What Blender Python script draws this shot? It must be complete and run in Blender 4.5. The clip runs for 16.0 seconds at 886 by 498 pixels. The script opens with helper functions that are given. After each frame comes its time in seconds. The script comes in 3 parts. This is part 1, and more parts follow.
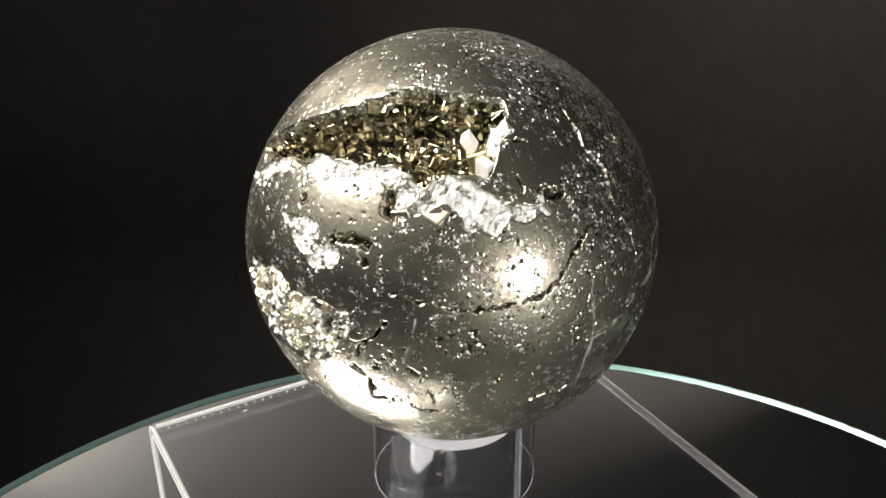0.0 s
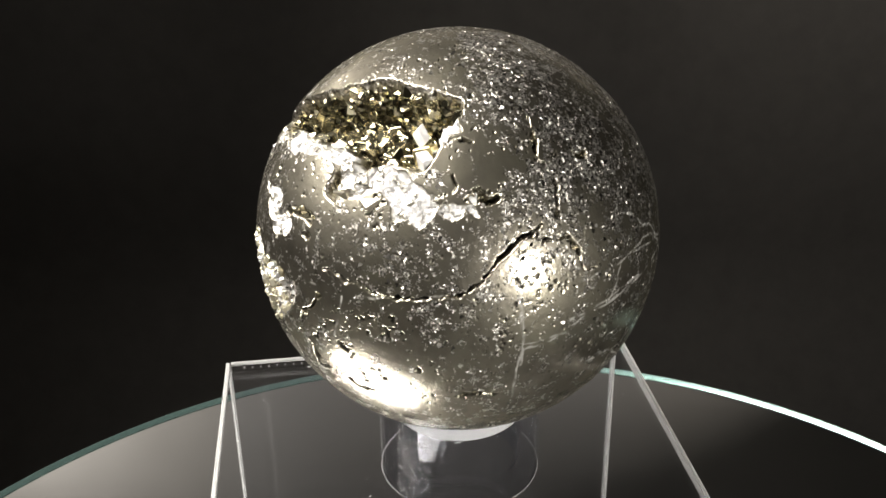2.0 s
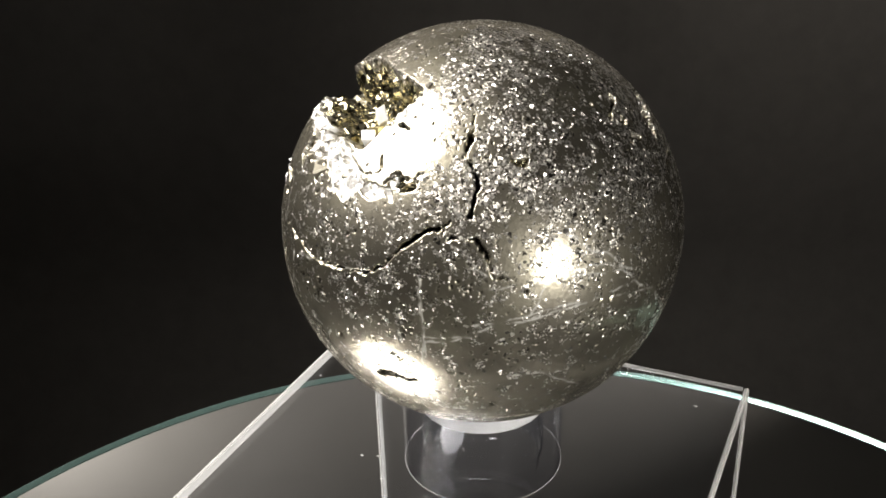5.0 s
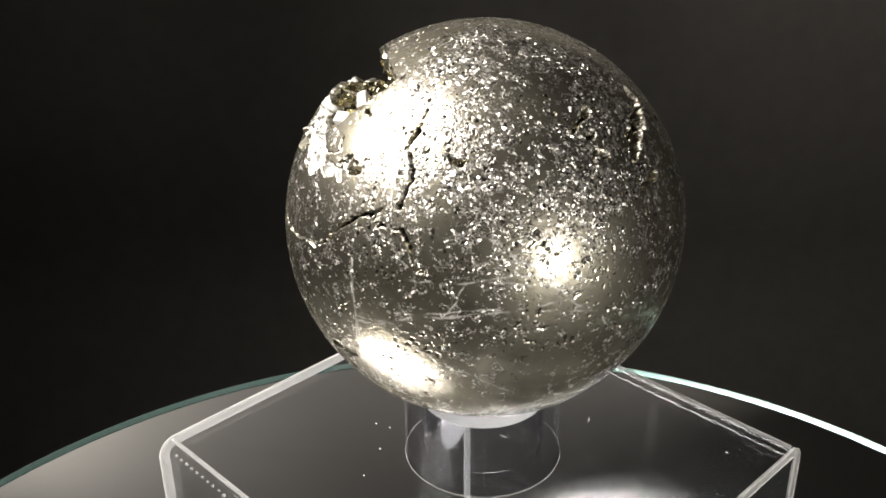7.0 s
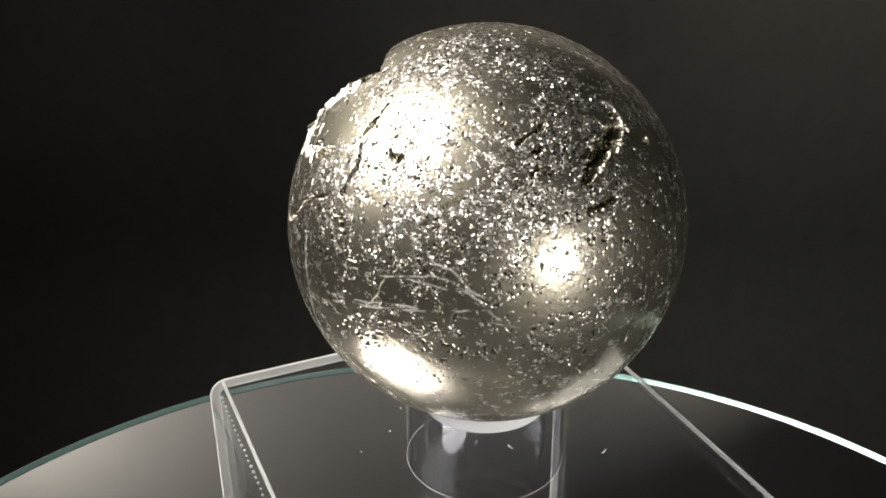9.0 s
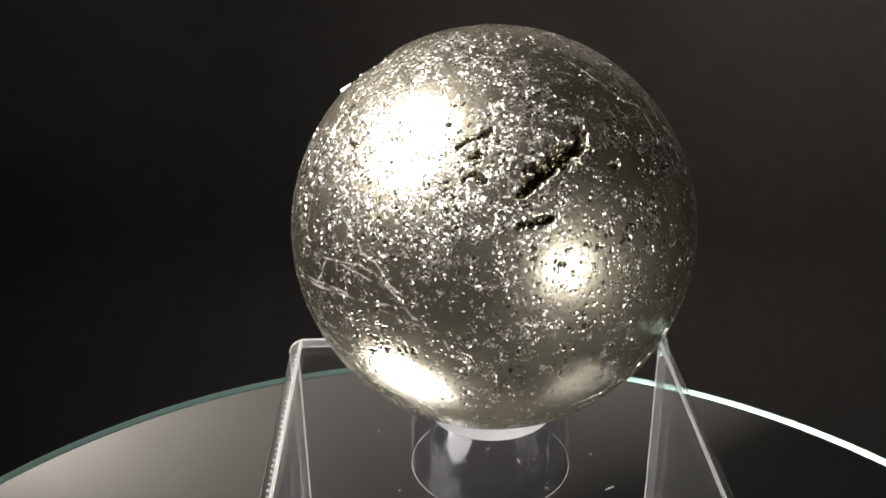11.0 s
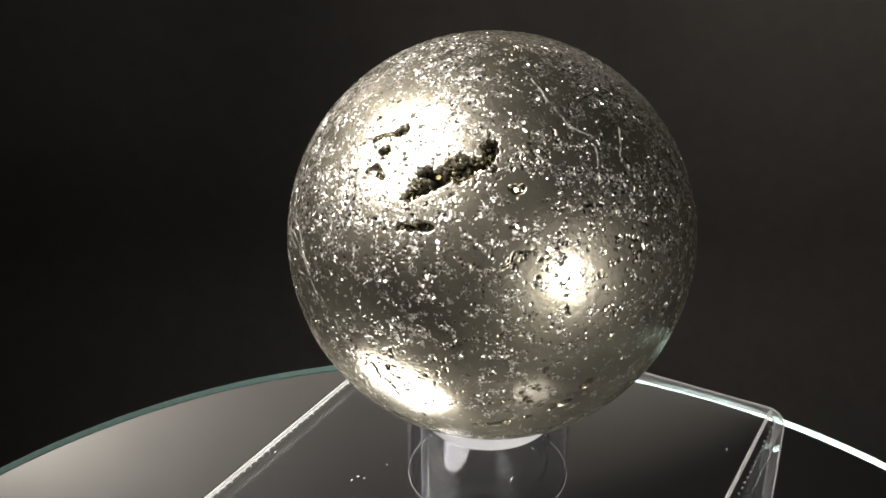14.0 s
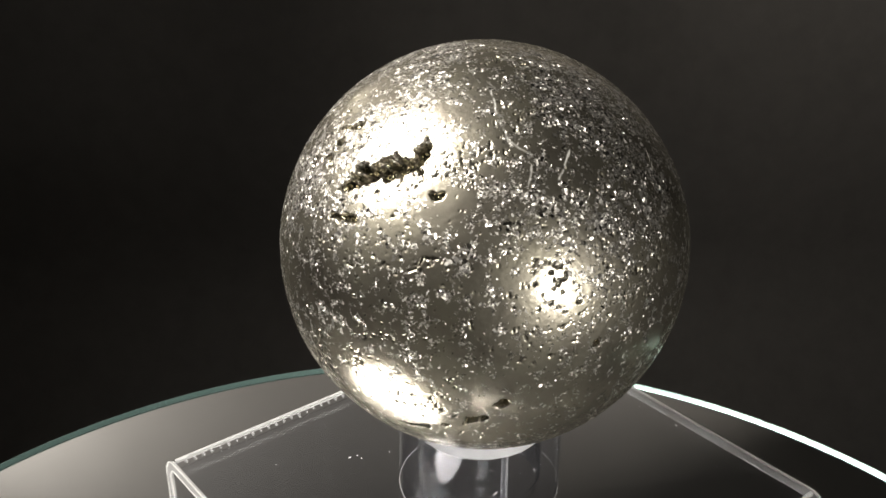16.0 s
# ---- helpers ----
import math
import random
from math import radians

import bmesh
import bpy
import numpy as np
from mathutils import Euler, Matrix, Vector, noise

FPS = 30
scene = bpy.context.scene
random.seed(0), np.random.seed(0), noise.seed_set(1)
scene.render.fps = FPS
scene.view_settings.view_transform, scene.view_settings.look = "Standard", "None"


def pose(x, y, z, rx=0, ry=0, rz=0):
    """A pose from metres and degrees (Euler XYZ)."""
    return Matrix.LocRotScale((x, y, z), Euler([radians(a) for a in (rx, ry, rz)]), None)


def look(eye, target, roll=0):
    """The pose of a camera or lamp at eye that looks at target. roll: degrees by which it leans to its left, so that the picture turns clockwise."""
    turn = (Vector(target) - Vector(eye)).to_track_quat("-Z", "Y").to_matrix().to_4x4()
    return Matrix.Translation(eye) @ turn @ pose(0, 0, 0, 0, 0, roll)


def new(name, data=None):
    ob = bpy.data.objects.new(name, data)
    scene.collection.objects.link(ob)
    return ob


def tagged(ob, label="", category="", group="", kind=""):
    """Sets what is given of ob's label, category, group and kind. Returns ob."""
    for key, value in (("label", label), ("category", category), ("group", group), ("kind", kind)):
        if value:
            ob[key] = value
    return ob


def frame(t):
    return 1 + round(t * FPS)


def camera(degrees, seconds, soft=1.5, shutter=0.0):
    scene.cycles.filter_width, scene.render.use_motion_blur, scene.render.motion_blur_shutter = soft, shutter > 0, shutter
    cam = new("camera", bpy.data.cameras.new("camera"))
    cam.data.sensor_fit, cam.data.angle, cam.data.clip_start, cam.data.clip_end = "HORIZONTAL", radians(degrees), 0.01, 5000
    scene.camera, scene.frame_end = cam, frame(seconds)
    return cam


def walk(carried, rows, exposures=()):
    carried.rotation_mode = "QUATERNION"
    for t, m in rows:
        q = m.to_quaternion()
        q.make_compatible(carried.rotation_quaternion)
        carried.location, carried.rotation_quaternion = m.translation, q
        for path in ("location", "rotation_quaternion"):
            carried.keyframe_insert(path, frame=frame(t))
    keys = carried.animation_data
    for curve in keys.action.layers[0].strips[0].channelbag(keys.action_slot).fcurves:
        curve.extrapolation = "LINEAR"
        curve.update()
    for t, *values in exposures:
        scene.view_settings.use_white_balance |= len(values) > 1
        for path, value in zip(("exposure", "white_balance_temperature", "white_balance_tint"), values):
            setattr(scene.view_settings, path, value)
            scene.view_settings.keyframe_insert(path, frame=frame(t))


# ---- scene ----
R = 0.038                    # radius of the mineral sphere
LIP = 0.0016                 # height of the rim over the mirror
H0 = 4.443 * R + 0.0024         # height of the sphere's centre over the mirror
EYE = Vector((0.0, -4.7321 * R, H0 + 2.0227 * R))
TILT = radians(24.235)

# the camera stands still
cam = camera(46.82, 16.0, soft=1.6)
VIEW = look(EYE, EYE + Vector((0.0, math.cos(TILT), -math.sin(TILT))))
walk(cam, [(0, VIEW), (16, VIEW)])

# the turning stage: seconds, sphere centre (in sphere radii), lean about x and y, turn about z
STAGE = [
    (0, 0.042, -0.089, 0.011, 2.04, -0.81, 0.00),
    (0.5, 0.041, -0.058, 0.009, 2.10, -0.82, -5.03),
    (1, 0.048, -0.027, 0.004, 2.02, -0.85, -10.48),
    (1.5, 0.060, -0.001, -0.001, 1.87, -0.87, -16.11),
    (2, 0.073, 0.023, -0.007, 1.72, -0.81, -21.51),
    (2.5, 0.087, 0.037, -0.009, 1.65, -0.90, -26.73),
    (3, 0.106, 0.035, -0.003, 1.57, -1.16, -31.88),
    (3.5, 0.132, 0.027, 0.007, 1.50, -1.40, -37.19),
    (4, 0.157, 0.029, 0.013, 1.50, -1.56, -42.55),
    (6.5, 0.216, 0.082, 0.027, 1.86, -0.72, -68.95),
    (7, 0.209, 0.088, 0.024, 2.10, -0.68, -74.01),
    (7.5, 0.206, 0.094, 0.017, 2.11, -0.54, -79.17),
    (8, 0.207, 0.097, 0.007, 1.94, -0.49, -84.43),
    (8.5, 0.213, 0.091, 0.003, 1.76, -0.50, -89.91),
    (9, 0.220, 0.079, 0.003, 1.67, -0.58, -95.27),
    (11.5, 0.251, -0.013, 0.010, 1.56, -0.74, -122.86),
    (12, 0.252, -0.024, 0.008, 1.51, -0.75, -128.06),
    (12.5, 0.248, -0.034, 0.005, 1.47, -0.71, -133.32),
    (13, 0.248, -0.045, -0.001, 1.39, -0.74, -138.68),
    (13.5, 0.244, -0.057, -0.004, 1.42, -0.62, -143.98),
    (14, 0.236, -0.059, -0.007, 1.62, -0.48, -149.05),
    (14.5, 0.226, -0.056, -0.015, 1.80, -0.45, -153.88),
    (15, 0.217, -0.062, -0.025, 1.70, -0.11, -158.99),
    (15.5, 0.208, -0.073, -0.034, 1.50, 0.11, -164.42),
    (16, 0.201, -0.083, -0.045, 1.21, 0.09, -170.14),
]

# ---- light ----
CENTRE = Vector((0.0075, 0.0, H0))


def lamp(name, direction, distance, size, watts, colour, spread):
    data = bpy.data.lights.new(name, "AREA")
    data.shape, data.size, data.energy, data.color = "DISK", size, watts, colour
    data.spread = radians(spread)
    ob = new(name, data)
    eye = CENTRE + Vector(direction).normalized() * distance
    ob.matrix_world = look(eye, CENTRE)
    return ob


lamp("key_lamp", (-0.505, -0.07, 0.585), 0.63, 0.5, 6.7, (1.0, 0.96, 0.91), 115)
lamp("side_lamp", (0.565, -0.82, -0.01), 0.55, 0.10, 0.36, (1.0, 0.97, 0.92), 70)

# added fill, out of view: brightens the backdrop towards its upper right
wash = bpy.data.lights.new("backdrop_fill", "AREA")
wash.shape, wash.size, wash.energy, wash.color, wash.spread = "DISK", 0.12, 6.8, (1.0, 0.925, 0.85), radians(95)
new("backdrop_fill", wash).matrix_world = look((1.05, 0.55, 0.8), (0.5, 1.2, 0.43))

# added lamp hidden behind the cloth: brightens the wall the mirror plate reflects
behind = bpy.data.lights.new("hidden_wall_fill", "AREA")
behind.shape, behind.size, behind.energy, behind.color = "DISK", 0.1, 10.0, (1.0, 0.95, 0.9)
new("hidden_wall_fill", behind).matrix_world = look((-1.2, 1.36, 0.92), (-0.86, 1.86, 0.9))

world = bpy.data.worlds.new("dim_room")
world.use_nodes = True
world.node_tree.nodes["Background"].inputs[0].default_value = (1.0, 0.96, 0.9, 1)
world.node_tree.nodes["Background"].inputs[1].default_value = 0.008
scene.world = world
scene.view_settings.exposure = 0.0


# ---- materials ----
def material(name):
    m = bpy.data.materials.new(name)
    m.use_nodes = True
    nt = m.node_tree
    return m, nt, nt.nodes["Principled BSDF"]


def node(nt, kind, **inputs):
    n = nt.nodes.new(kind)
    for key, value in inputs.items():
        n.inputs[key.replace("_", " ")].default_value = value
    return n


def ramp(nt, source, stops):
    n = nt.nodes.new("ShaderNodeValToRGB")
    while len(n.color_ramp.elements) < len(stops):
        n.color_ramp.elements.new(0.5)
    for el, (at, c) in zip(n.color_ramp.elements, stops):
        el.position, el.color = at, (*c, 1) if len(c) == 3 else (c[0], c[0], c[0], 1)
    nt.links.new(source, n.inputs[0])
    return n.outputs[0]


def arith(nt, op, a, b):
    n = nt.nodes.new("ShaderNodeMath")
    n.operation = op
    for k, v in enumerate((a, b)):
        if isinstance(v, (int, float)):
            n.inputs[k].default_value = v
        else:
            nt.links.new(v, n.inputs[k])
    return n.outputs[0]


def vec(nt, op, a, b=None, scale=None):
    n = nt.nodes.new("ShaderNodeVectorMath")
    n.operation = op
    for k, v in enumerate((a, b)):
        if v is None:
            continue
        if isinstance(v, tuple):
            n.inputs[k].default_value = v
        else:
            nt.links.new(v, n.inputs[k])
    if scale is not None:
        if isinstance(scale, (int, float)):
            n.inputs["Scale"].default_value = scale
        else:
            nt.links.new(scale, n.inputs["Scale"])
    return n.outputs[0]


def blend(nt, factor, a, b):
    n = nt.nodes.new("ShaderNodeMix")
    n.data_type = "RGBA"
    for k, v in ((0, factor), (6, a), (7, b)):
        if isinstance(v, (int, float)):
            n.inputs[k].default_value = v
        elif isinstance(v, tuple):
            n.inputs[k].default_value = (*v, 1)
        else:
            nt.links.new(v, n.inputs[k])
    return n.outputs[2]


def attribute(nt, name):
    n = nt.nodes.new("ShaderNodeAttribute")
    n.attribute_name = name
    return n.outputs["Fac"]


def facets(nt, coords, scale, strength):
    """Small crystal faces: each cell leans its own way, fixed on the thing."""
    v = node(nt, "ShaderNodeTexVoronoi", Scale=scale)
    nt.links.new(coords, v.inputs["Vector"])
    lean = vec(nt, "SUBTRACT", v.outputs["Color"], (0.5, 0.5, 0.5))
    turn = nt.nodes.new("ShaderNodeVectorTransform")
    turn.vector_type, turn.convert_from, turn.convert_to = "VECTOR", "OBJECT", "WORLD"
    nt.links.new(lean, turn.inputs[0])
    return vec(nt, "SCALE", vec(nt, "NORMALIZE", turn.outputs[0]), None, strength), v


def pyrite_material():
    m, nt, bsdf = material("polished_pyrite")
    tc = nt.nodes.new("ShaderNodeTexCoord")
    unit = vec(nt, "SCALE", tc.outputs["Object"], None, 1 / R)
    # where the polish is broken by grains: whole crystal cells, each leaning its own way
    patch = node(nt, "ShaderNodeTexNoise", Scale=2.6, Detail=4.0, Roughness=0.6)
    fine = node(nt, "ShaderNodeTexNoise", Scale=38.0, Detail=4.0, Roughness=0.7)
    stain = node(nt, "ShaderNodeTexNoise", Scale=3.4, Detail=6.0, Roughness=0.6)
    for n in (patch, fine, stain):
        nt.links.new(unit, n.inputs["Vector"])
    ragged = vec(nt, "ADD", unit, vec(nt, "SCALE", vec(nt, "SUBTRACT", fine.outputs["Color"], (0.5, 0.5, 0.5)), None, 0.035))
    rough_attr, calc, hole, vein = (attribute(nt, n) for n in ("grainy", "calcite", "hollow", "vein"))
    sound = arith(nt, "SUBTRACT", 1.0, calc)
    amount = arith(nt, "ADD", arith(nt, "MULTIPLY", patch.outputs[0], 0.32), arith(nt, "MULTIPLY", rough_attr, 0.4))

    def grains(scale, cluster, low, strength):
        """The mask, lean and tone of one size of broken grains."""
        lean, cells = facets(nt, ragged, scale, 1.0)
        wide = node(nt, "ShaderNodeTexNoise", Scale=cluster, Detail=3.0, Roughness=0.65)
        nt.links.new(cells.outputs["Position"], wide.inputs["Vector"])
        white = nt.nodes.new("ShaderNodeTexWhiteNoise")
        nt.links.new(cells.outputs["Position"], white.inputs["Vector"])
        score = arith(nt, "ADD", wide.outputs[0], arith(nt, "ADD", amount, arith(nt, "MULTIPLY", white.outputs["Value"], 0.22)))
        mask = arith(nt, "GREATER_THAN", score, low)
        mask = arith(nt, "MULTIPLY", arith(nt, "MAXIMUM", mask, arith(nt, "GREATER_THAN", hole, 0.5)), sound)
        odd = arith(nt, "FRACT", arith(nt, "MULTIPLY", white.outputs["Value"], 17.3), 0)
        steep = arith(nt, "ADD", arith(nt, "MULTIPLY", arith(nt, "POWER", odd, 2.0), strength), 0.12)
        return mask, vec(nt, "SCALE", lean, None, arith(nt, "MULTIPLY", mask, steep)), arith(nt, "FRACT", arith(nt, "MULTIPLY", odd, 9.7), 0)

    big, big_lean, big_tone = grains(74.0, 12.0, 0.972, 0.85)
    little, little_lean, little_tone = grains(150.0, 19.0, 0.872, 0.8)
    little = arith(nt, "MAXIMUM", little, big)
    small, _ = facets(nt, unit, 260.0, 0.012)
    geo = nt.nodes.new("ShaderNodeNewGeometry")
    normal = vec(nt, "NORMALIZE", vec(nt, "ADD", vec(nt, "ADD", geo.outputs["Normal"], vec(nt, "ADD", big_lean, little_lean)), small))
    bump = node(nt, "ShaderNodeBump", Strength=0.08, Distance=0.0004)
    nt.links.new(fine.outputs[0], bump.inputs["Height"])
    nt.links.new(normal, bump.inputs["Normal"])
    base = ramp(nt, stain.outputs[0], [(0.30, (0.23, 0.205, 0.165)), (0.5, (0.37, 0.34, 0.27)), (0.72, (0.47, 0.435, 0.33))])
    dark, pale = (0.05, 0.046, 0.04), (0.58, 0.55, 0.5)
    base = blend(nt, arith(nt, "MULTIPLY", little, 0.9), base, ramp(nt, little_tone, [(0.2, dark), (0.5, pale)]))
    base = blend(nt, big, base, ramp(nt, big_tone, [(0.25, dark), (0.5, pale)]))
    base = blend(nt, arith(nt, "MULTIPLY", hole, 0.7), base, (0.28, 0.25, 0.17))
    base = blend(nt, arith(nt, "MULTIPLY", vein, 0.85), base, (0.66, 0.64, 0.59))
    # shade inside cracks, holes and pits, put into the base colour
    base = blend(nt, arith(nt, "MULTIPLY", attribute(nt, "crevice_shade"), 0.95), base, (0.018, 0.016, 0.013))
    base = blend(nt, calc, base, (0.86, 0.85, 0.83))
    nt.links.new(base, bsdf.inputs["Base Color"])
    metal = arith(nt, "SUBTRACT", 1.0, arith(nt, "MAXIMUM", calc, arith(nt, "MULTIPLY", vein, 0.6)))
    nt.links.new(metal, bsdf.inputs["Metallic"])
    gloss = ramp(nt, stain.outputs[0], [(0.3, (0.24,)), (0.7, (0.17,))])
    gloss = arith(nt, "ADD", gloss, arith(nt, "MULTIPLY", little, 0.18))
    gloss = arith(nt, "ADD", gloss, arith(nt, "MULTIPLY", calc, 0.32))
    nt.links.new(gloss, bsdf.inputs["Roughness"])
    nt.links.new(bump.outputs[0], bsdf.inputs["Normal"])
    # a wide, faint second lobe: fine scratches in the polish
    haze = node(nt, "ShaderNodeBsdfAnisotropic", Roughness=0.46)
    nt.links.new(base, haze.inputs["Color"])
    nt.links.new(bump.outputs[0], haze.inputs["Normal"])
    both = nt.nodes.new("ShaderNodeMixShader")
    nt.links.new(arith(nt, "MULTIPLY", metal, 0.36), both.inputs[0])
    nt.links.new(bsdf.outputs[0], both.inputs[1])
    nt.links.new(haze.outputs[0], both.inputs[2])
    nt.links.new(both.outputs[0], nt.nodes["Material Output"].inputs["Surface"])
    return m


def crystal_material(name, low, high, rough, metal=1.0):
    m, nt, bsdf = material(name)
    info = nt.nodes.new("ShaderNodeObjectInfo")
    geo = nt.nodes.new("ShaderNodeNewGeometry")
    pick = arith(nt, "FRACT", arith(nt, "ADD", info.outputs["Random"], geo.outputs["Random Per Island"]), 0)
    base = ramp(nt, pick, [(0.0, low), (1.0, high)])
    tc = nt.nodes.new("ShaderNodeTexCoord")
    n = node(nt, "ShaderNodeTexNoise", Scale=2.0, Detail=4.0)
    nt.links.new(tc.outputs["Generated"], n.inputs["Vector"])
    shade = ramp(nt, n.outputs[0], [(0.35, (0.75,)), (0.65, (1.0,))])
    mix = nt.nodes.new("ShaderNodeMix")
    mix.data_type, mix.blend_type = "RGBA", "MULTIPLY"
    mix.inputs[0].default_value = 1.0
    nt.links.new(base, mix.inputs[6])
    nt.links.new(shade, mix.inputs[7])
    nt.links.new(mix.outputs[2], bsdf.inputs["Base Color"])
    bsdf.inputs["Metallic"].default_value = metal
    bsdf.inputs["Roughness"].default_value = rough
    bump = node(nt, "ShaderNodeBump", Strength=0.2, Distance=0.0002)
    nt.links.new(n.outputs[0], bump.inputs["Height"])
    nt.links.new(bump.outputs[0], bsdf.inputs["Normal"])
    return m


def sheet_material(name, tint, gloss):
    """A thin clear sheet: straight through, with a gloss that grows towards grazing."""
    m, nt, bsdf = material(name)
    nt.nodes.remove(bsdf)
    clear = node(nt, "ShaderNodeBsdfTransparent", Color=(*tint, 1))
    shine = node(nt, "ShaderNodeBsdfAnisotropic", Color=(1, 1, 1, 1))
    tc = nt.nodes.new("ShaderNodeTexCoord")
    n = node(nt, "ShaderNodeTexNoise", Scale=45.0, Detail=6.0, Roughness=0.7)
    nt.links.new(tc.outputs["Object"], n.inputs["Vector"])
    nt.links.new(ramp(nt, n.outputs[0], [(0.5, (0.02,)), (0.8, (0.16,))]), shine.inputs["Roughness"])
    lw = nt.nodes.new("ShaderNodeLayerWeight")
    lw.inputs["Blend"].default_value = 0.5
    fac = arith(nt, "ADD", arith(nt, "MULTIPLY", arith(nt, "POWER", lw.outputs["Facing"], 5.0), 0.95), gloss)
    both = nt.nodes.new("ShaderNodeMixShader")
    nt.links.new(fac, both.inputs[0])
    nt.links.new(clear.outputs[0], both.inputs[1])
    nt.links.new(shine.outputs[0], both.inputs[2])
    nt.links.new(both.outputs[0], nt.nodes["Material Output"].inputs["Surface"])
    return m


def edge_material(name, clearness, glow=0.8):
    """Frosted pale stuff, lit through the sheet: sawn edges and drawn bright lines."""
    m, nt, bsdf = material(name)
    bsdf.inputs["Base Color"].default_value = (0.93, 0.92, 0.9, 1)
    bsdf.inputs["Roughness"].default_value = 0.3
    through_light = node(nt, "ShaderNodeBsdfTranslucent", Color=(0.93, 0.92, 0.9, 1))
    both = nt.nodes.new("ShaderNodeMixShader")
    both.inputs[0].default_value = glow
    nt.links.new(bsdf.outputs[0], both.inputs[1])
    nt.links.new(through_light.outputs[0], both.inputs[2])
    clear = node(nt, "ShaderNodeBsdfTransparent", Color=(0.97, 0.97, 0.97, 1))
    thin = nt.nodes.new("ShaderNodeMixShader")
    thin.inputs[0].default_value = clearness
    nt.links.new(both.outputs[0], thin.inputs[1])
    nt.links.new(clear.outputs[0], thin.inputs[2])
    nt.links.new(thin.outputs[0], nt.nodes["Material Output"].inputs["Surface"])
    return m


def plain_material(name, low, high, rough, scale):
    m, nt, bsdf = material(name)
    tc = nt.nodes.new("ShaderNodeTexCoord")
    n = node(nt, "ShaderNodeTexNoise", Scale=scale, Detail=6.0, Roughness=0.6)
    nt.links.new(tc.outputs["Object"], n.inputs["Vector"])
    nt.links.new(ramp(nt, n.outputs[0], [(0.3, low), (0.7, high)]), bsdf.inputs["Base Color"])
    bsdf.inputs["Roughness"].default_value = rough
    bump = node(nt, "ShaderNodeBump", Strength=0.1, Distance=0.001)
    nt.links.new(n.outputs[0], bump.inputs["Height"])
    nt.links.new(bump.outputs[0], bsdf.inputs["Normal"])
    return m


PYRITE = pyrite_material()
DRUSE = crystal_material("brassy_pyrite_crystal", (0.17, 0.15, 0.095), (0.6, 0.55, 0.39), 0.22)
GOLDEN = crystal_material("golden_pyrite_crystal", (0.6, 0.5, 0.22), (0.75, 0.64, 0.32), 0.3)
STEELY = crystal_material("grey_pyrite_crystal", (0.4, 0.37, 0.3), (0.6, 0.56, 0.45), 0.38)
CREAM = crystal_material("pale_brassy_crystal", (0.5, 0.45, 0.3), (0.85, 0.8, 0.62), 0.35, 0.8)
CALCITE = crystal_material("white_calcite", (0.72, 0.7, 0.68), (0.9, 0.89, 0.87), 0.28, 0.0)
EDGE = edge_material("sawn_acrylic_edge", 0.64)
BEND = edge_material("bend_highlight_bar", 0.5, 0.9)
ARRIS = edge_material("pale_line_and_dust", 0.38)
SEAT = edge_material("seat_reflection_white", 0.0, 0.4)
SHEET = sheet_material("clear_acrylic_sheet", (0.965, 0.97, 0.98), 0.042)
TUBE = sheet_material("clear_acrylic_tube", (0.94, 0.95, 0.98), 0.05)
RIM = plain_material("polished_glass_rim", (0.25, 0.40, 0.36), (0.29, 0.44, 0.40), 0.24, 25.0)
for socket, value in (("Metallic", 0.85), ("Coat Weight", 0.5), ("Coat IOR", 1.7), ("Coat Roughness", 0.1)):
    RIM.node_tree.nodes["Principled BSDF"].inputs[socket].default_value = value
SILVER = plain_material("mirror_silvering", (0.78, 0.78, 0.77), (0.82, 0.82, 0.81), 0.06, 6.0)
SILVER.node_tree.nodes["Principled BSDF"].inputs["Metallic"].default_value = 1.0
CLOTH = plain_material("black_cloth", (0.05, 0.047, 0.042), (0.062, 0.058, 0.052), 0.9, 30.0)
PAINT = plain_material("grey_wall_paint", (0.29, 0.28, 0.262), (0.33, 0.318, 0.3), 0.8, 3.0)
DIM = plain_material("bounce_cut_grey", (0.10, 0.096, 0.09), (0.12, 0.115, 0.108), 0.8, 3.0)
BLACK = plain_material("black_plastic", (0.01, 0.01, 0.01), (0.016, 0.016, 0.015), 0.5, 40.0)


# ---- mesh helpers ----
def mesh_of(bm, name, mat, smooth=True):
    me = bpy.data.meshes.new(name)
    bm.to_mesh(me)
    bm.free()
    me.materials.append(mat)
    for f in me.polygons:
        f.use_smooth = smooth
    return me


def part(name, bm, mat, parent, label="", smooth=True):
    ob = new(name, mesh_of(bm, name, mat, smooth))
    ob.parent = parent
    return tagged(ob, label)


def thing(name, label, category, kind=""):
    return tagged(new(name), label, category, kind=kind)


def box(bm, size, at):
    bmesh.ops.create_cube(bm, size=1.0, matrix=Matrix.Translation(at) @ Matrix.Diagonal((*size, 1)))


def lathe(profile, steps):
    """A closed profile of (radius, height) turned about z."""
    bm = bmesh.new()
    rings = [[bm.verts.new((r * math.cos(a), r * math.sin(a), z)) for r, z in profile]
             for a in (2 * math.pi * k / steps for k in range(steps))]
    n = len(profile)
    for k in range(steps):
        a, b = rings[k], rings[(k + 1) % steps]
        for i in range(n):
            bm.faces.new((a[i], b[i], b[(i + 1) % n], a[(i + 1) % n]))
    bmesh.ops.recalc_face_normals(bm, faces=bm.faces)
    return bm


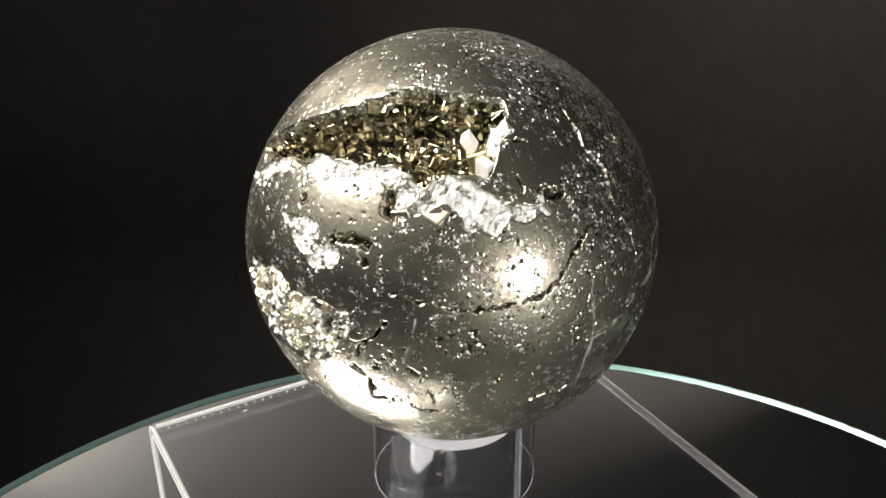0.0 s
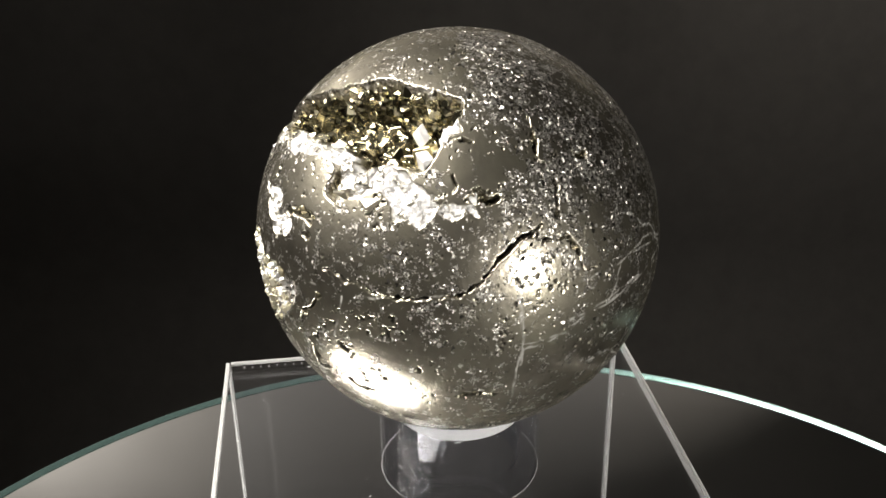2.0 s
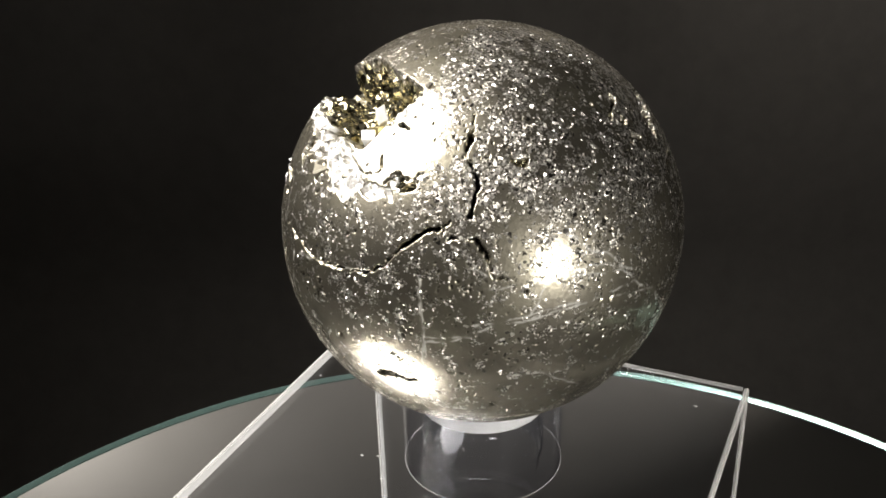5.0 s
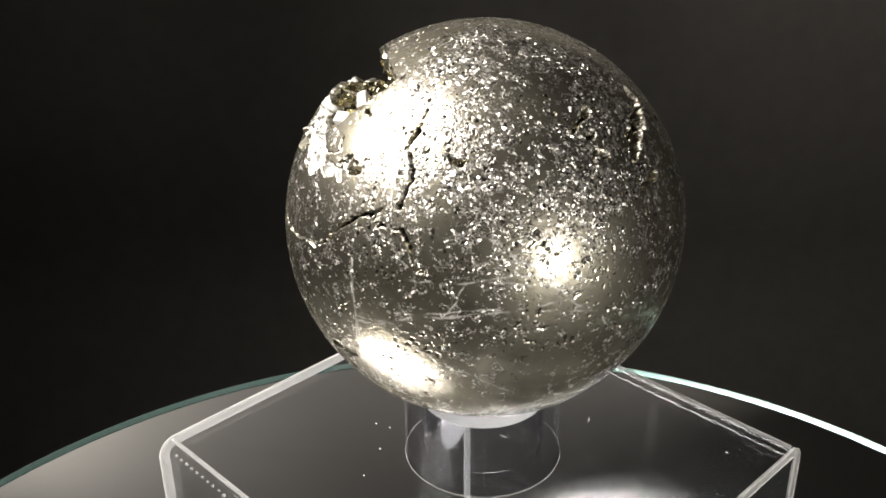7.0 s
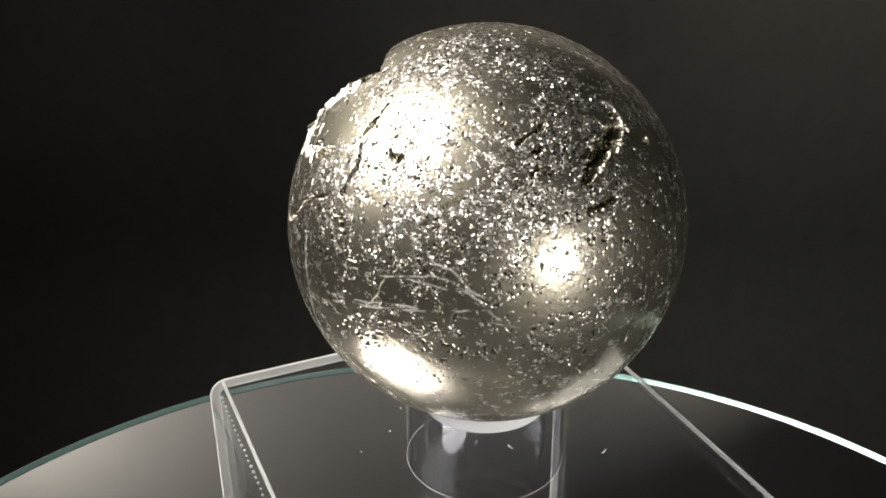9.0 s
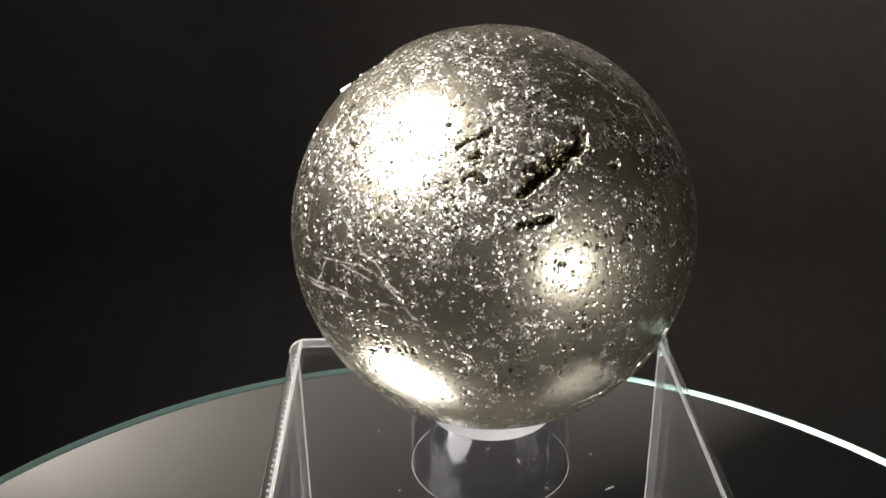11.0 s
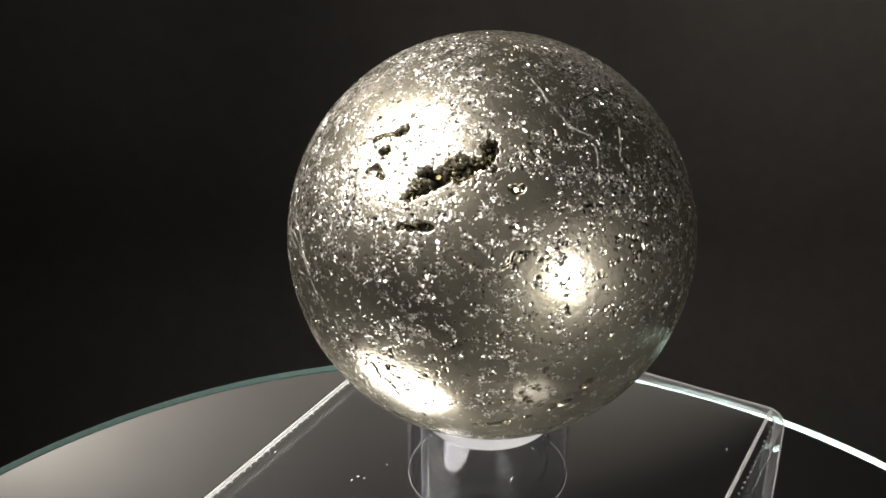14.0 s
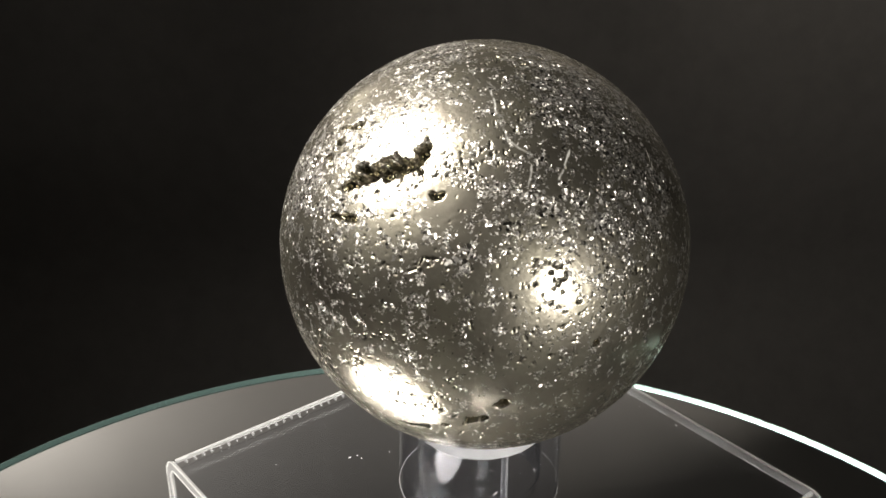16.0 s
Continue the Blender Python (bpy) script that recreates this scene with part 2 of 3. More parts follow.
def wire(points, radius):
    """A thin square bar along a line of points."""
    bm = bmesh.new()
    rings = []
    pts = [Vector(p) for p in points]
    for k, p in enumerate(pts):
        way = (pts[min(k + 1, len(pts) - 1)] - pts[max(k - 1, 0)]).normalized()
        side = way.orthogonal().normalized() if abs(way.x) > 0.9 else Vector((1, 0, 0))
        up = way.cross(side).normalized()
        rings.append([bm.verts.new(p + radius * (a * side + b * up)) for a, b in ((1, 0), (0, 1), (-1, 0), (0, -1))])
    for a, b in zip(rings, rings[1:]):
        for k in range(4):
            bm.faces.new((a[k], a[(k + 1) % 4], b[(k + 1) % 4], b[k]))
    bm.faces.new(rings[0])
    bm.faces.new(rings[-1][::-1])
    bmesh.ops.recalc_face_normals(bm, faces=bm.faces)
    return bm


def sharpen(ob, degrees=35):
    ob.data.set_sharp_from_angle(angle=radians(degrees))


# ---- the room ----
def build_room():
    def slab(name, size, at, mat, label):
        bm = bmesh.new()
        box(bm, size, at)
        tagged(new(name, mesh_of(bm, name, mat, False)), label, kind="structure")

    # added room closing the set; ceiling and side walls darkened to cut bounced light
    slab("floor", (3.2, 3.6, 0.1), (0, 0.2, -0.85), CLOTH, "black cloth covered floor of a dark room")
    slab("ceiling", (3.2, 3.6, 0.1), (0, 0.2, 1.65), DIM, "unseen ceiling, dark grey to cut bounced light")
    slab("wall_north", (3.2, 0.1, 2.4), (0, 1.75, 0.4), PAINT, "plain grey wall added to close the room")
    slab("wall_south", (3.2, 0.1, 2.4), (0, -1.55, 0.4), PAINT, "plain grey wall added to close the room")
    slab("wall_west", (0.1, 3.2, 2.4), (-1.55, 0.1, 0.4), DIM, "plain grey wall added to close the room")
    slab("wall_east", (0.1, 3.2, 2.4), (1.55, 0.1, 0.4), DIM, "plain grey wall added to close the room")
    # black cloth hung before the wall, in a soft curve onto the floor
    bm = bmesh.new()
    nx, nz = 60, 40
    grid = []
    for i in range(nx + 1):
        x = -1.5 + 3.0 * i / nx
        col = []
        for k in range(nz + 1):
            s = k / nz
            z = -0.79 + 1.2 * s
            y = 1.22 - 0.35 * max(0.0, 0.35 - s) ** 2 / 0.1225 + 0.012 * math.sin(x * 9 + 1.5 * math.sin(x * 3)) * s
            col.append(bm.verts.new((x, y, z)))
        grid.append(col)
    for i in range(nx):
        for k in range(nz):
            bm.faces.new((grid[i][k], grid[i + 1][k], grid[i + 1][k + 1], grid[i][k + 1]))
    bmesh.ops.solidify(bm, geom=bm.faces[:], thickness=0.004)
    tagged(new("backdrop", mesh_of(bm, "backdrop", CLOTH)), "black cloth backdrop hung in soft folds", kind="structure")


build_room()


# ---- turntable ----
DISC = Vector((0.275 * R, -0.105 * R, -H0))     # centre of the disc's top, in the stage's space
DISC_R = 6.085 * R
T_GLASS = 0.006


def build_turntable():
    top = thing("mirror_turntable", "round mirrored turntable plate with a greenish glass rim", "turntable")
    r = DISC_R - 0.0029
    bm = bmesh.new()
    bmesh.ops.create_cone(bm, cap_ends=True, segments=256, radius1=r, radius2=r, depth=T_GLASS,
                          matrix=Matrix.Translation((0, 0, -T_GLASS / 2)))
    sharpen(part("plate", bm, SILVER, top, "silvered mirror plate"))
    b, o = 0.0008, DISC_R
    prof = [(r + 0.0002, -T_GLASS), (o - b, -T_GLASS), (o, -T_GLASS + b), (o, LIP - b), (o - b, LIP), (o - 0.0009, LIP), (r + 0.0004, 0.0004), (r + 0.0002, 0.0002)]
    sharpen(part("rim", lathe(prof, 256), RIM, top, "greenish ground glass rim"))
    return top


def build_base():
    base = thing("turntable_base", "black plastic turntable foot under the glass plate", "turntable base")
    prof = [(0.0005, -0.79), (0.14, -0.79), (0.14, -0.77), (0.03, -0.755), (0.025, -0.05), (0.06, -0.02), (0.06, -T_GLASS - 0.001), (0.0005, -T_GLASS - 0.001)]
    ob = part("column", lathe(prof, 64), BLACK, base)
    sharpen(ob)
    return base


turntable = build_turntable()
turntable_base = build_base()

# ---- riser ----
RISER_TURN = 28.83
RISER_L, RISER_W, RISER_T = 2.65 * R, 2.60 * R, 0.0021
RISER_H = H0 - 1.442 * R


def build_riser():
    riser = thing("display_riser", "clear acrylic display riser bent in a U shape on the glass", "display riser")
    bend = 0.0042
    w, h, t = RISER_W / 2, RISER_H, RISER_T
    outer, inner = [(-w, 0.0)], [(-w + t, 0.0)]
    for side in (-1, 1):
        angles = range(0, 91, 9)
        cy, cz = side * (w - bend), h - bend
        seq = [radians(a) for a in (angles if side < 0 else reversed(angles))]
        for a in seq:
            dy, dz = side * math.cos(a), math.sin(a)
            outer.append((cy + bend * dy, cz + bend * dz))
            inner.append((cy + (bend - t) * dy, cz + (bend - t) * dz))
    outer.append((w, 0.0))
    inner.append((w - t, 0.0))

    def sheet(x0, x1, grow=0.0):
        bm = bmesh.new()
        ends = []
        for x in (x0, x1):
            ends.append(([bm.verts.new((x, y, z)) for y, z in outer], [bm.verts.new((x, y, z)) for y, z in inner]))
        (o0, i0), (o1, i1) = ends
        for k in range(len(outer) - 1):
            bm.faces.new((o0[k], o0[k + 1], o1[k + 1], o1[k]))
            bm.faces.new((i0[k], i1[k], i1[k + 1], i0[k + 1]))
            bm.faces.new((o0[k], i0[k], i0[k + 1], o0[k + 1]))
            bm.faces.new((o1[k], o1[k + 1], i1[k + 1], i1[k]))
        for k in (0, len(outer) - 1):
            bm.faces.new((o0[k], o1[k], i1[k], i0[k]))
        bmesh.ops.recalc_face_normals(bm, faces=bm.faces)
        return bm

    half, cut = RISER_L / 2, 0.0007
    body = part("sheet", sheet(-half + cut, half - cut), SHEET, riser)
    sharpen(body)
    for x0, x1 in ((-half, -half + cut - 0.0001), (half - cut + 0.0001, half)):
        e = part("sawn_edge", sheet(x0, x1), EDGE, riser, "frosted sawn edge of the sheet")
        sharpen(e)
    # thin pale bars added to draw the bright outline light gives the edges
    for x in (-half, half):
        for prof in (outer, inner):
            part("arris", wire([(x, y, z) for y, z in prof], 0.00021), ARRIS, riser, "thin pale bar drawing the bright outline of the sheet")
    # a pale frosted bar along each bend stands for its highlight
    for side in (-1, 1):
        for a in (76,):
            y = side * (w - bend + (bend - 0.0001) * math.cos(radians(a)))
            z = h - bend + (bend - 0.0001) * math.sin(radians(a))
            part("bend_highlight", wire([(-half + 0.001, y, z), (half - 0.001, y, z)], 0.0005), BEND, riser, "added pale bar for the highlight along the bend")
    rng = random.Random(21)
    glint_beads, dust = bmesh.new(), bmesh.new()
    # rows of tiny pale beads added to draw the dotted highlight in the bends
    for side in (-1, 1):
        for k in range(46):
            x = -half + 0.004 + k * (RISER_L - 0.008) / 45
            at = (x, side * (w - 0.0019 + rng.uniform(-1, 1) * 0.0001), h - 0.0024)
            bmesh.ops.create_icosphere(glint_beads, subdivisions=1, radius=rng.uniform(0.0004, 0.0006) * (0.8 if side < 0 else 0.6), matrix=Matrix.Translation(at))
    part("glint_beads", glint_beads, EDGE, riser, "row of tiny beads drawing the bend's dotted highlight")["kind"] = "stuff"
    for k in range(26):
        size = rng.uniform(0.00010, 0.00026)
        at = (rng.uniform(-1, 1) * half * 0.95, rng.uniform(-1, 1) * (w - bend), h + 0.00008)
        bmesh.ops.create_icosphere(dust, subdivisions=1, radius=1.0, matrix=Matrix.Translation(at) @ pose(0, 0, 0, 0, 0, rng.uniform(0, 180))
                                   @ Matrix.Diagonal((size * (1 + 8 * rng.random() ** 3), size, size * 0.5, 1)))
    part("dust", dust, ARRIS, riser, "flecks of pale dust on the sheet")["kind"] = "stuff"
    return riser


display_riser = build_riser()


def build_ring():
    ring = thing("ring_stand", "clear acrylic ring stand holding the sphere", "ring stand")
    ro, ri, h, b, floor, low = 0.44 * R, 0.34 * R, 0.531 * R, 0.0006, 0.075 * R, 0.40 * R
    prof = [(ri - b, 0.00012), (ro - b, 0.00012), (ro, b), (ro, h - b), (ro - b, h), (ri, low), (ri, floor + b), (ri - b, floor)]
    ob = part("tube", lathe(prof, 128), TUBE, ring)
    ob.visible_shadow = False
    sharpen(ob)
    # the sloping seat, its bright inner reflection put in as frosted white
    seat = [(ro - b - 0.0003, h - 0.0002), (ri + 0.0003, low + 0.0001), (ri + 0.0003, low - 0.0004), (ro - b - 0.0003, h - 0.0007)]
    sharpen(part("seat", lathe(seat, 128), SEAT, ring, "sloping seat, white for the bright reflection in it"))
    # a thin pale ringlet added to draw the bright line round the tube's foot
    c, k = 0.00007, 8
    ringlet = [(ro + c * math.cos(2 * math.pi * a / k), 0.0002 + c * math.sin(2 * math.pi * a / k)) for a in range(k)]
    part("lower_edge", lathe(ringlet, 128), EDGE, ring, "thin pale ring drawing the bright line at the foot")
    return ring


ring_stand = build_ring()


# ---- the mineral sphere ----
def lattice(ix, iy, iz, seed):
    h = (ix * 73856093) ^ (iy * 19349663) ^ (iz * 83492791) ^ (seed * 2654435761)
    h = (h ^ (h >> 13)) * 1274126177 & 0x7FFFFFFF
    return ((h ^ (h >> 16)) & 0xFFFF) / 65535.0


def value_noise(p, freq, seed):
    q = p * freq + 100.0
    i = np.floor(q).astype(np.int64)
    f = q - i
    f = f * f * (3 - 2 * f)
    out = np.zeros(len(p))
    for dx in (0, 1):
        for dy in (0, 1):
            for dz in (0, 1):
                w = (f[:, 0] if dx else 1 - f[:, 0]) * (f[:, 1] if dy else 1 - f[:, 1]) * (f[:, 2] if dz else 1 - f[:, 2])
                out += w * lattice(i[:, 0] + dx, i[:, 1] + dy, i[:, 2] + dz, seed)
    return out


def fbm(p, freq, seed, octaves=3):
    total, gain, norm = np.zeros(len(p)), 1.0, 0.0
    for k in range(octaves):
        total += gain * value_noise(p, freq * 2 ** k, seed + k)
        norm += gain
        gain *= 0.55
    return total / norm


def smooth(a, b, x):
    s = np.clip((x - a) / (b - a), 0, 1)
    return s * s * (3 - 2 * s)


def on_ball(lon, lat):
    a, b = np.radians(lon), np.radians(lat)
    return np.stack([np.cos(b) * np.cos(a), np.cos(b) * np.sin(a), np.sin(b)], -1)


def line_distance(p, points):
    q = on_ball(*np.array(points, float).T)
    best = np.full(len(p), 9.0)
    mid = q.mean(0)
    reach = np.linalg.norm(q - mid, axis=1).max() + 0.15
    near = np.linalg.norm(p - mid, axis=1) < reach
    whole, p = best, p[near]
    best = best[near]
    if len(q) == 1:
        whole[near] = np.linalg.norm(p - q[0], axis=1)
        return whole
    for a, b in zip(q[:-1], q[1:]):
        ab = b - a
        s = np.clip(((p - a) @ ab) / (ab @ ab), 0, 1)
        best = np.minimum(best, np.linalg.norm(p - a - s[:, None] * ab, axis=1))
    whole[near] = best
    return whole


def area_distance(p, points):
    """Distance to an outline in longitude and latitude, positive inside it."""
    d = line_distance(p, points + points[:1])
    lon, lat = np.degrees(np.arctan2(p[:, 1], p[:, 0])), np.degrees(np.arcsin(np.clip(p[:, 2], -1, 1)))
    mid = sum(x for x, _ in points) / len(points)
    lon = (lon - mid + 180) % 360 - 180 + mid
    inside = np.zeros(len(p), bool)
    for (x0, y0), (x1, y1) in zip(points, points[1:] + points[:1]):
        if y0 != y1:
            inside ^= ((y0 > lat) != (y1 > lat)) & (lon < (x1 - x0) * (lat - y0) / (y1 - y0) + x0)
    return np.where(inside, d, -d)


CAVITY = [(-174, 30), (-164, 40), (-150, 48), (-136, 54), (-120, 60), (-107, 63), (-89, 62), (-75, 61), (-66, 58), (-65, 54), (-72, 47), (-76, 42), (-79, 39), (-85, 38), (-90, 38), (-96, 38), (-98, 35), (-102, 37), (-105, 39), (-109, 41), (-119, 40), (-127, 40), (-137, 39), (-138, 36), (-152, 34), (-165, 29)]
POCKET = [(-115, 39), (-108, 39), (-104, 30), (-105, 27), (-110, 29), (-109, 35)]
CALCITE_AREAS = [
    [(-139, 36), (-133, 40), (-124, 39), (-117, 41), (-107, 40), (-104, 40), (-100, 37), (-97, 35), (-95, 38), (-88, 38), (-82, 36), (-77, 34), (-74, 30), (-77, 27), (-80, 25), (-83, 27), (-86, 27), (-88, 31), (-90, 32), (-94, 32), (-97, 29), (-100, 29), (-102, 32), (-105, 32), (-106, 37), (-115, 37), (-125, 36), (-131, 34)],
    [(-76, 29), (-65, 30), (-64, 28), (-71, 27)],
    [(-141, 23), (-131, 24), (-126, 22), (-127, 19), (-119, 19), (-119, 16), (-125, 13), (-129, 15), (-134, 18), (-138, 21)],
    [(-172, 24), (-152, 34), (-144, 34), (-155, 29), (-156, 25), (-163, 23)],
    [(-77, 53), (-66, 54), (-68, 49), (-74, 45), (-78, 40), (-79, 41), (-76, 47)]]
GRAINY = [(-156, 5), (-140, 9), (-133, 5), (-125, 5), (-116, 4), (-116, -2), (-125, -11), (-134, -14), (-147, -14), (-157, -9)]
POLISHED = [
    [(-135, 32), (-124, 35), (-115, 36), (-107, 32), (-108, 27), (-117, 23), (-127, 23), (-133, 27)],
    [(-77, 41), (-66, 49), (-53, 48), (-50, 38), (-58, 32), (-72, 35)],
    [(59, 41), (73, 38), (81, 25), (69, 26), (60, 31)]]
# points, half width, depth (in sphere radii)
CRACKS = [
    ([(-73, 8), (-68, 9), (-64, 11), (-62, 14), (-58, 18), (-53, 21), (-50, 22), (-46, 24)], 0.0115, 0.035),
    ([(-106, 11), (-99, 11), (-93, 8), (-86, 7), (-80, 8), (-72, 8)], 0.0065, 0.014),
    ([(-40, 51), (-40, 45), (-43, 41), (-40, 34), (-41, 28), (-41, 25)], 0.011, 0.035),
    ([(-46, 20), (-39, 20), (-38, 16), (-36, 11), (-32, 10)], 0.008, 0.03),
    ([(59, 17), (63, 20), (68, 23)], 0.0045, 0.008),
    ([(18, -8), (25, -15), (30, -20), (36, -31)], 0.006, 0.018),
    ([(-116, -11), (-112, -14), (-111, -21), (-109, -21)], 0.012, 0.03),
    ([(-106, 3), (-108, 0), (-113, -4), (-114, -7)], 0.011, 0.03),
    ([(-101, -22), (-99, -24), (-94, -25)], 0.010, 0.02),
    ([(-74, 46), (-67, 47), (-64, 46)], 0.008, 0.02),
    ([(-70, 38), (-71, 33), (-74, 32)], 0.007, 0.015),
    ([(-120, 0), (-116, -3), (-111, -3)], 0.005, 0.009)]
HOLES = [
    ([(36, 35), (42, 38), (49, 40), (53, 43), (56, 46)], 0.046, 0.075),
    ([(32, 32), (40, 37)], 0.024, 0.03),
    ([(32, 25), (40, 26)], 0.022, 0.05),
    ([(14, 43), (18, 46), (24, 49)], 0.014, 0.03),
    ([(20, 42)], 0.024, 0.04),
    ([(17, 36), (20, 38), (23, 36)], 0.013, 0.03),
    ([(83, -18)], 0.033, 0.06),
    ([(73, -26), (78, -24)], 0.02, 0.05),
    ([(107, -2)], 0.025, 0.05),
    ([(-79, -13)], 0.014, 0.03), ([(-69, -23), (-64, -21)], 0.014, 0.03), ([(-62, 59)], 0.016, 0.04),
    ([(-126, 3), (-122, 0), (-124, -3)], 0.035, 0.09), ([(-120, 21), (-116, 22), (-113, 21)], 0.022, 0.05), ([(-113, 17)], 0.022, 0.05), ([(-135, 28)], 0.025, 0.05),
    ([(38, 39), (40, 36)], 0.02, 0.04), ([(-29, 39), (-25, 38)], 0.014, 0.03), ([(63, 36), (66, 36)], 0.014, 0.03), ([(68, -29)], 0.014, 0.03), ([(52, -33), (62, -31)], 0.009, 0.02),
    ([(116, -4)], 0.016, 0.03), ([(9, 49)], 0.012, 0.02), ([(-89, -18)], 0.010, 0.02), ([(-68, -21), (-57, -22)], 0.010, 0.03), ([(-65, 32), (-59, 32)], 0.03, 0.06)]
VEINS = [
    [(-53, -6), (-42, -5), (-32, 0), (-25, 1), (-17, 2), (-5, 1), (8, -1)],
    [(-54, 11), (-54, 2), (-53, -6), (-54, -13), (-54, -25)],
    [(-17, 9), (-7, 8), (8, 0)],
    [(-31, -18), (-23, -18), (-13, -25), (6, -35)],
    [(-112, 6), (-93, 6), (-78, 8), (-70, 9)],
    [(-99, 5), (-100, 0), (-102, -7)],
    [(-34, 5), (-6, 10), (5, 5)],
    [(116, 58), (108, 47), (101, 39)],
    [(56, 45), (51, 38), (39, 30)],
    [(11, -2), (23, -15)],
    [(-53, -8), (-38, -1), (-28, -1), (-17, 1), (-5, 2), (3, 3), (7, 0), (13, -4), (15, -8)],
    [(-38, 8), (-28, 8), (-20, 9), (-11, 11), (-5, 10), (-1, 7), (4, 3)],
    [(-21, 22), (-14, 18), (-10, 14), (-5, 13), (-1, 8)],
    [(-53, -8), (-45, -6), (-37, -2), (-25, 0)],
    [(-54, 5), (-53, -1), (-53, -12)],
    [(-48, 19), (-42, 17), (-40, 13), (-35, 10)],
    [(80, 66), (83, 58), (86, 50), (93, 46), (90, 36)],
    [(-23, 9), (-24, 5), (-27, 1)]]


def ball_surface(p):
    """Radius, surface kinds and painted crevice shade at unit directions p."""
    n = len(p)
    wob = np.stack([fbm(p, 14, 40 + k, 3) for k in range(3)], -1) - 0.5
    w = p + 0.065 * wob
    w /= np.linalg.norm(w, axis=1)[:, None]
    height = 0.004 * (fbm(p, 5, 1) - 0.5) + 0.0008 * (fbm(p, 60, 3, 2) - 0.5)
    cav = np.maximum(area_distance(w, CAVITY), area_distance(w, POCKET) * 0.8)
    calc = np.full(n, -1.0)
    for area in CALCITE_AREAS:
        calc = np.maximum(calc, area_distance(w, area))
    hollow = smooth(0.0, 0.012, cav)
    lumps = fbm(p, 22, 8, 3)
    height -= 0.25 * smooth(-0.003, 0.065, cav) - 0.05 * hollow * (lumps - 0.5)
    calcite = smooth(-0.006, 0.006, calc + 0.02 * (fbm(p, 30, 12) - 0.5)) * (1 - 0.75 * smooth(0.02, 0.05, cav))
    calcite *= 1 - 0.9 * smooth(0.56, 0.64, fbm(p, 26, 71))
    height += calcite * (-0.028 + 0.075 * (lumps - 0.45))
    grainy = smooth(-0.02, 0.03, area_distance(w, GRAINY))
    calcite = np.maximum(calcite, 0.95 * grainy * smooth(0.56, 0.6, fbm(p, 22, 61)))
    height -= grainy * 0.03 * fbm(p, 35, 17, 2)
    hole, crevice_shade = np.zeros(n), np.zeros(n)
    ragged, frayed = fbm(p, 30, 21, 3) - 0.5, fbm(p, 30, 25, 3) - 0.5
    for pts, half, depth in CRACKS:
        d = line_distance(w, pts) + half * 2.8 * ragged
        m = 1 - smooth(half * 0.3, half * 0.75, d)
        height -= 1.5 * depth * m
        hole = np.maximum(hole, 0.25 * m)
        crevice_shade = np.maximum(crevice_shade, smooth(0.3, 0.8, m))
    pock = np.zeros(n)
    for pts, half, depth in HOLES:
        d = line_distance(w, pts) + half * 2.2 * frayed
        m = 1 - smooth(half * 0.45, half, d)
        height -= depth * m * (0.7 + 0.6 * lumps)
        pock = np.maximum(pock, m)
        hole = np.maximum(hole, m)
        crevice_shade = np.maximum(crevice_shade, 0.35 * m)
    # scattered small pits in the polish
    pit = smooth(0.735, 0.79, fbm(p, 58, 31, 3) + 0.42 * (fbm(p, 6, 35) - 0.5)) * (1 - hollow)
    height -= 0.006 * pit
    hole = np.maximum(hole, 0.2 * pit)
    crevice_shade = np.maximum(crevice_shade, 0.85 * pit)
    vein = np.zeros(n)
    for pts in VEINS:
        d = line_distance(p + 0.03 * wob, pts)
        vein = np.maximum(vein, 1 - smooth(0.002, 0.0075, d))
    vein *= smooth(0.22, 0.45, fbm(p, 18, 44))
    polish = np.zeros(n)
    for area in POLISHED:
        polish = np.maximum(polish, smooth(-0.02, 0.05, area_distance(w, area)))
    lon, lat = np.degrees(np.arctan2(p[:, 1], p[:, 0])), np.degrees(np.arcsin(np.clip(p[:, 2], -1, 1)))
    coarse = smooth(5, 32, lat) * smooth(-80, -45, lon) * (1 - smooth(150, 175, lon)) * (1 - 0.6 * smooth(38, 55, lon) * (1 - smooth(96, 116, lon))) * smooth(0.2, 0.48, fbm(p, 4, 51))
    return 1 + height, calcite, grainy, np.maximum(np.maximum(0.5 * grainy, hollow), 0.29 * coarse) - 0.22 * polish * (1 - hollow) - 0.10 * (1 - smooth(-18, 12, lat)) * (1 - grainy), np.maximum(hole, hollow * 0.9) * (1 - calcite), vein, cav, pock, crevice_shade


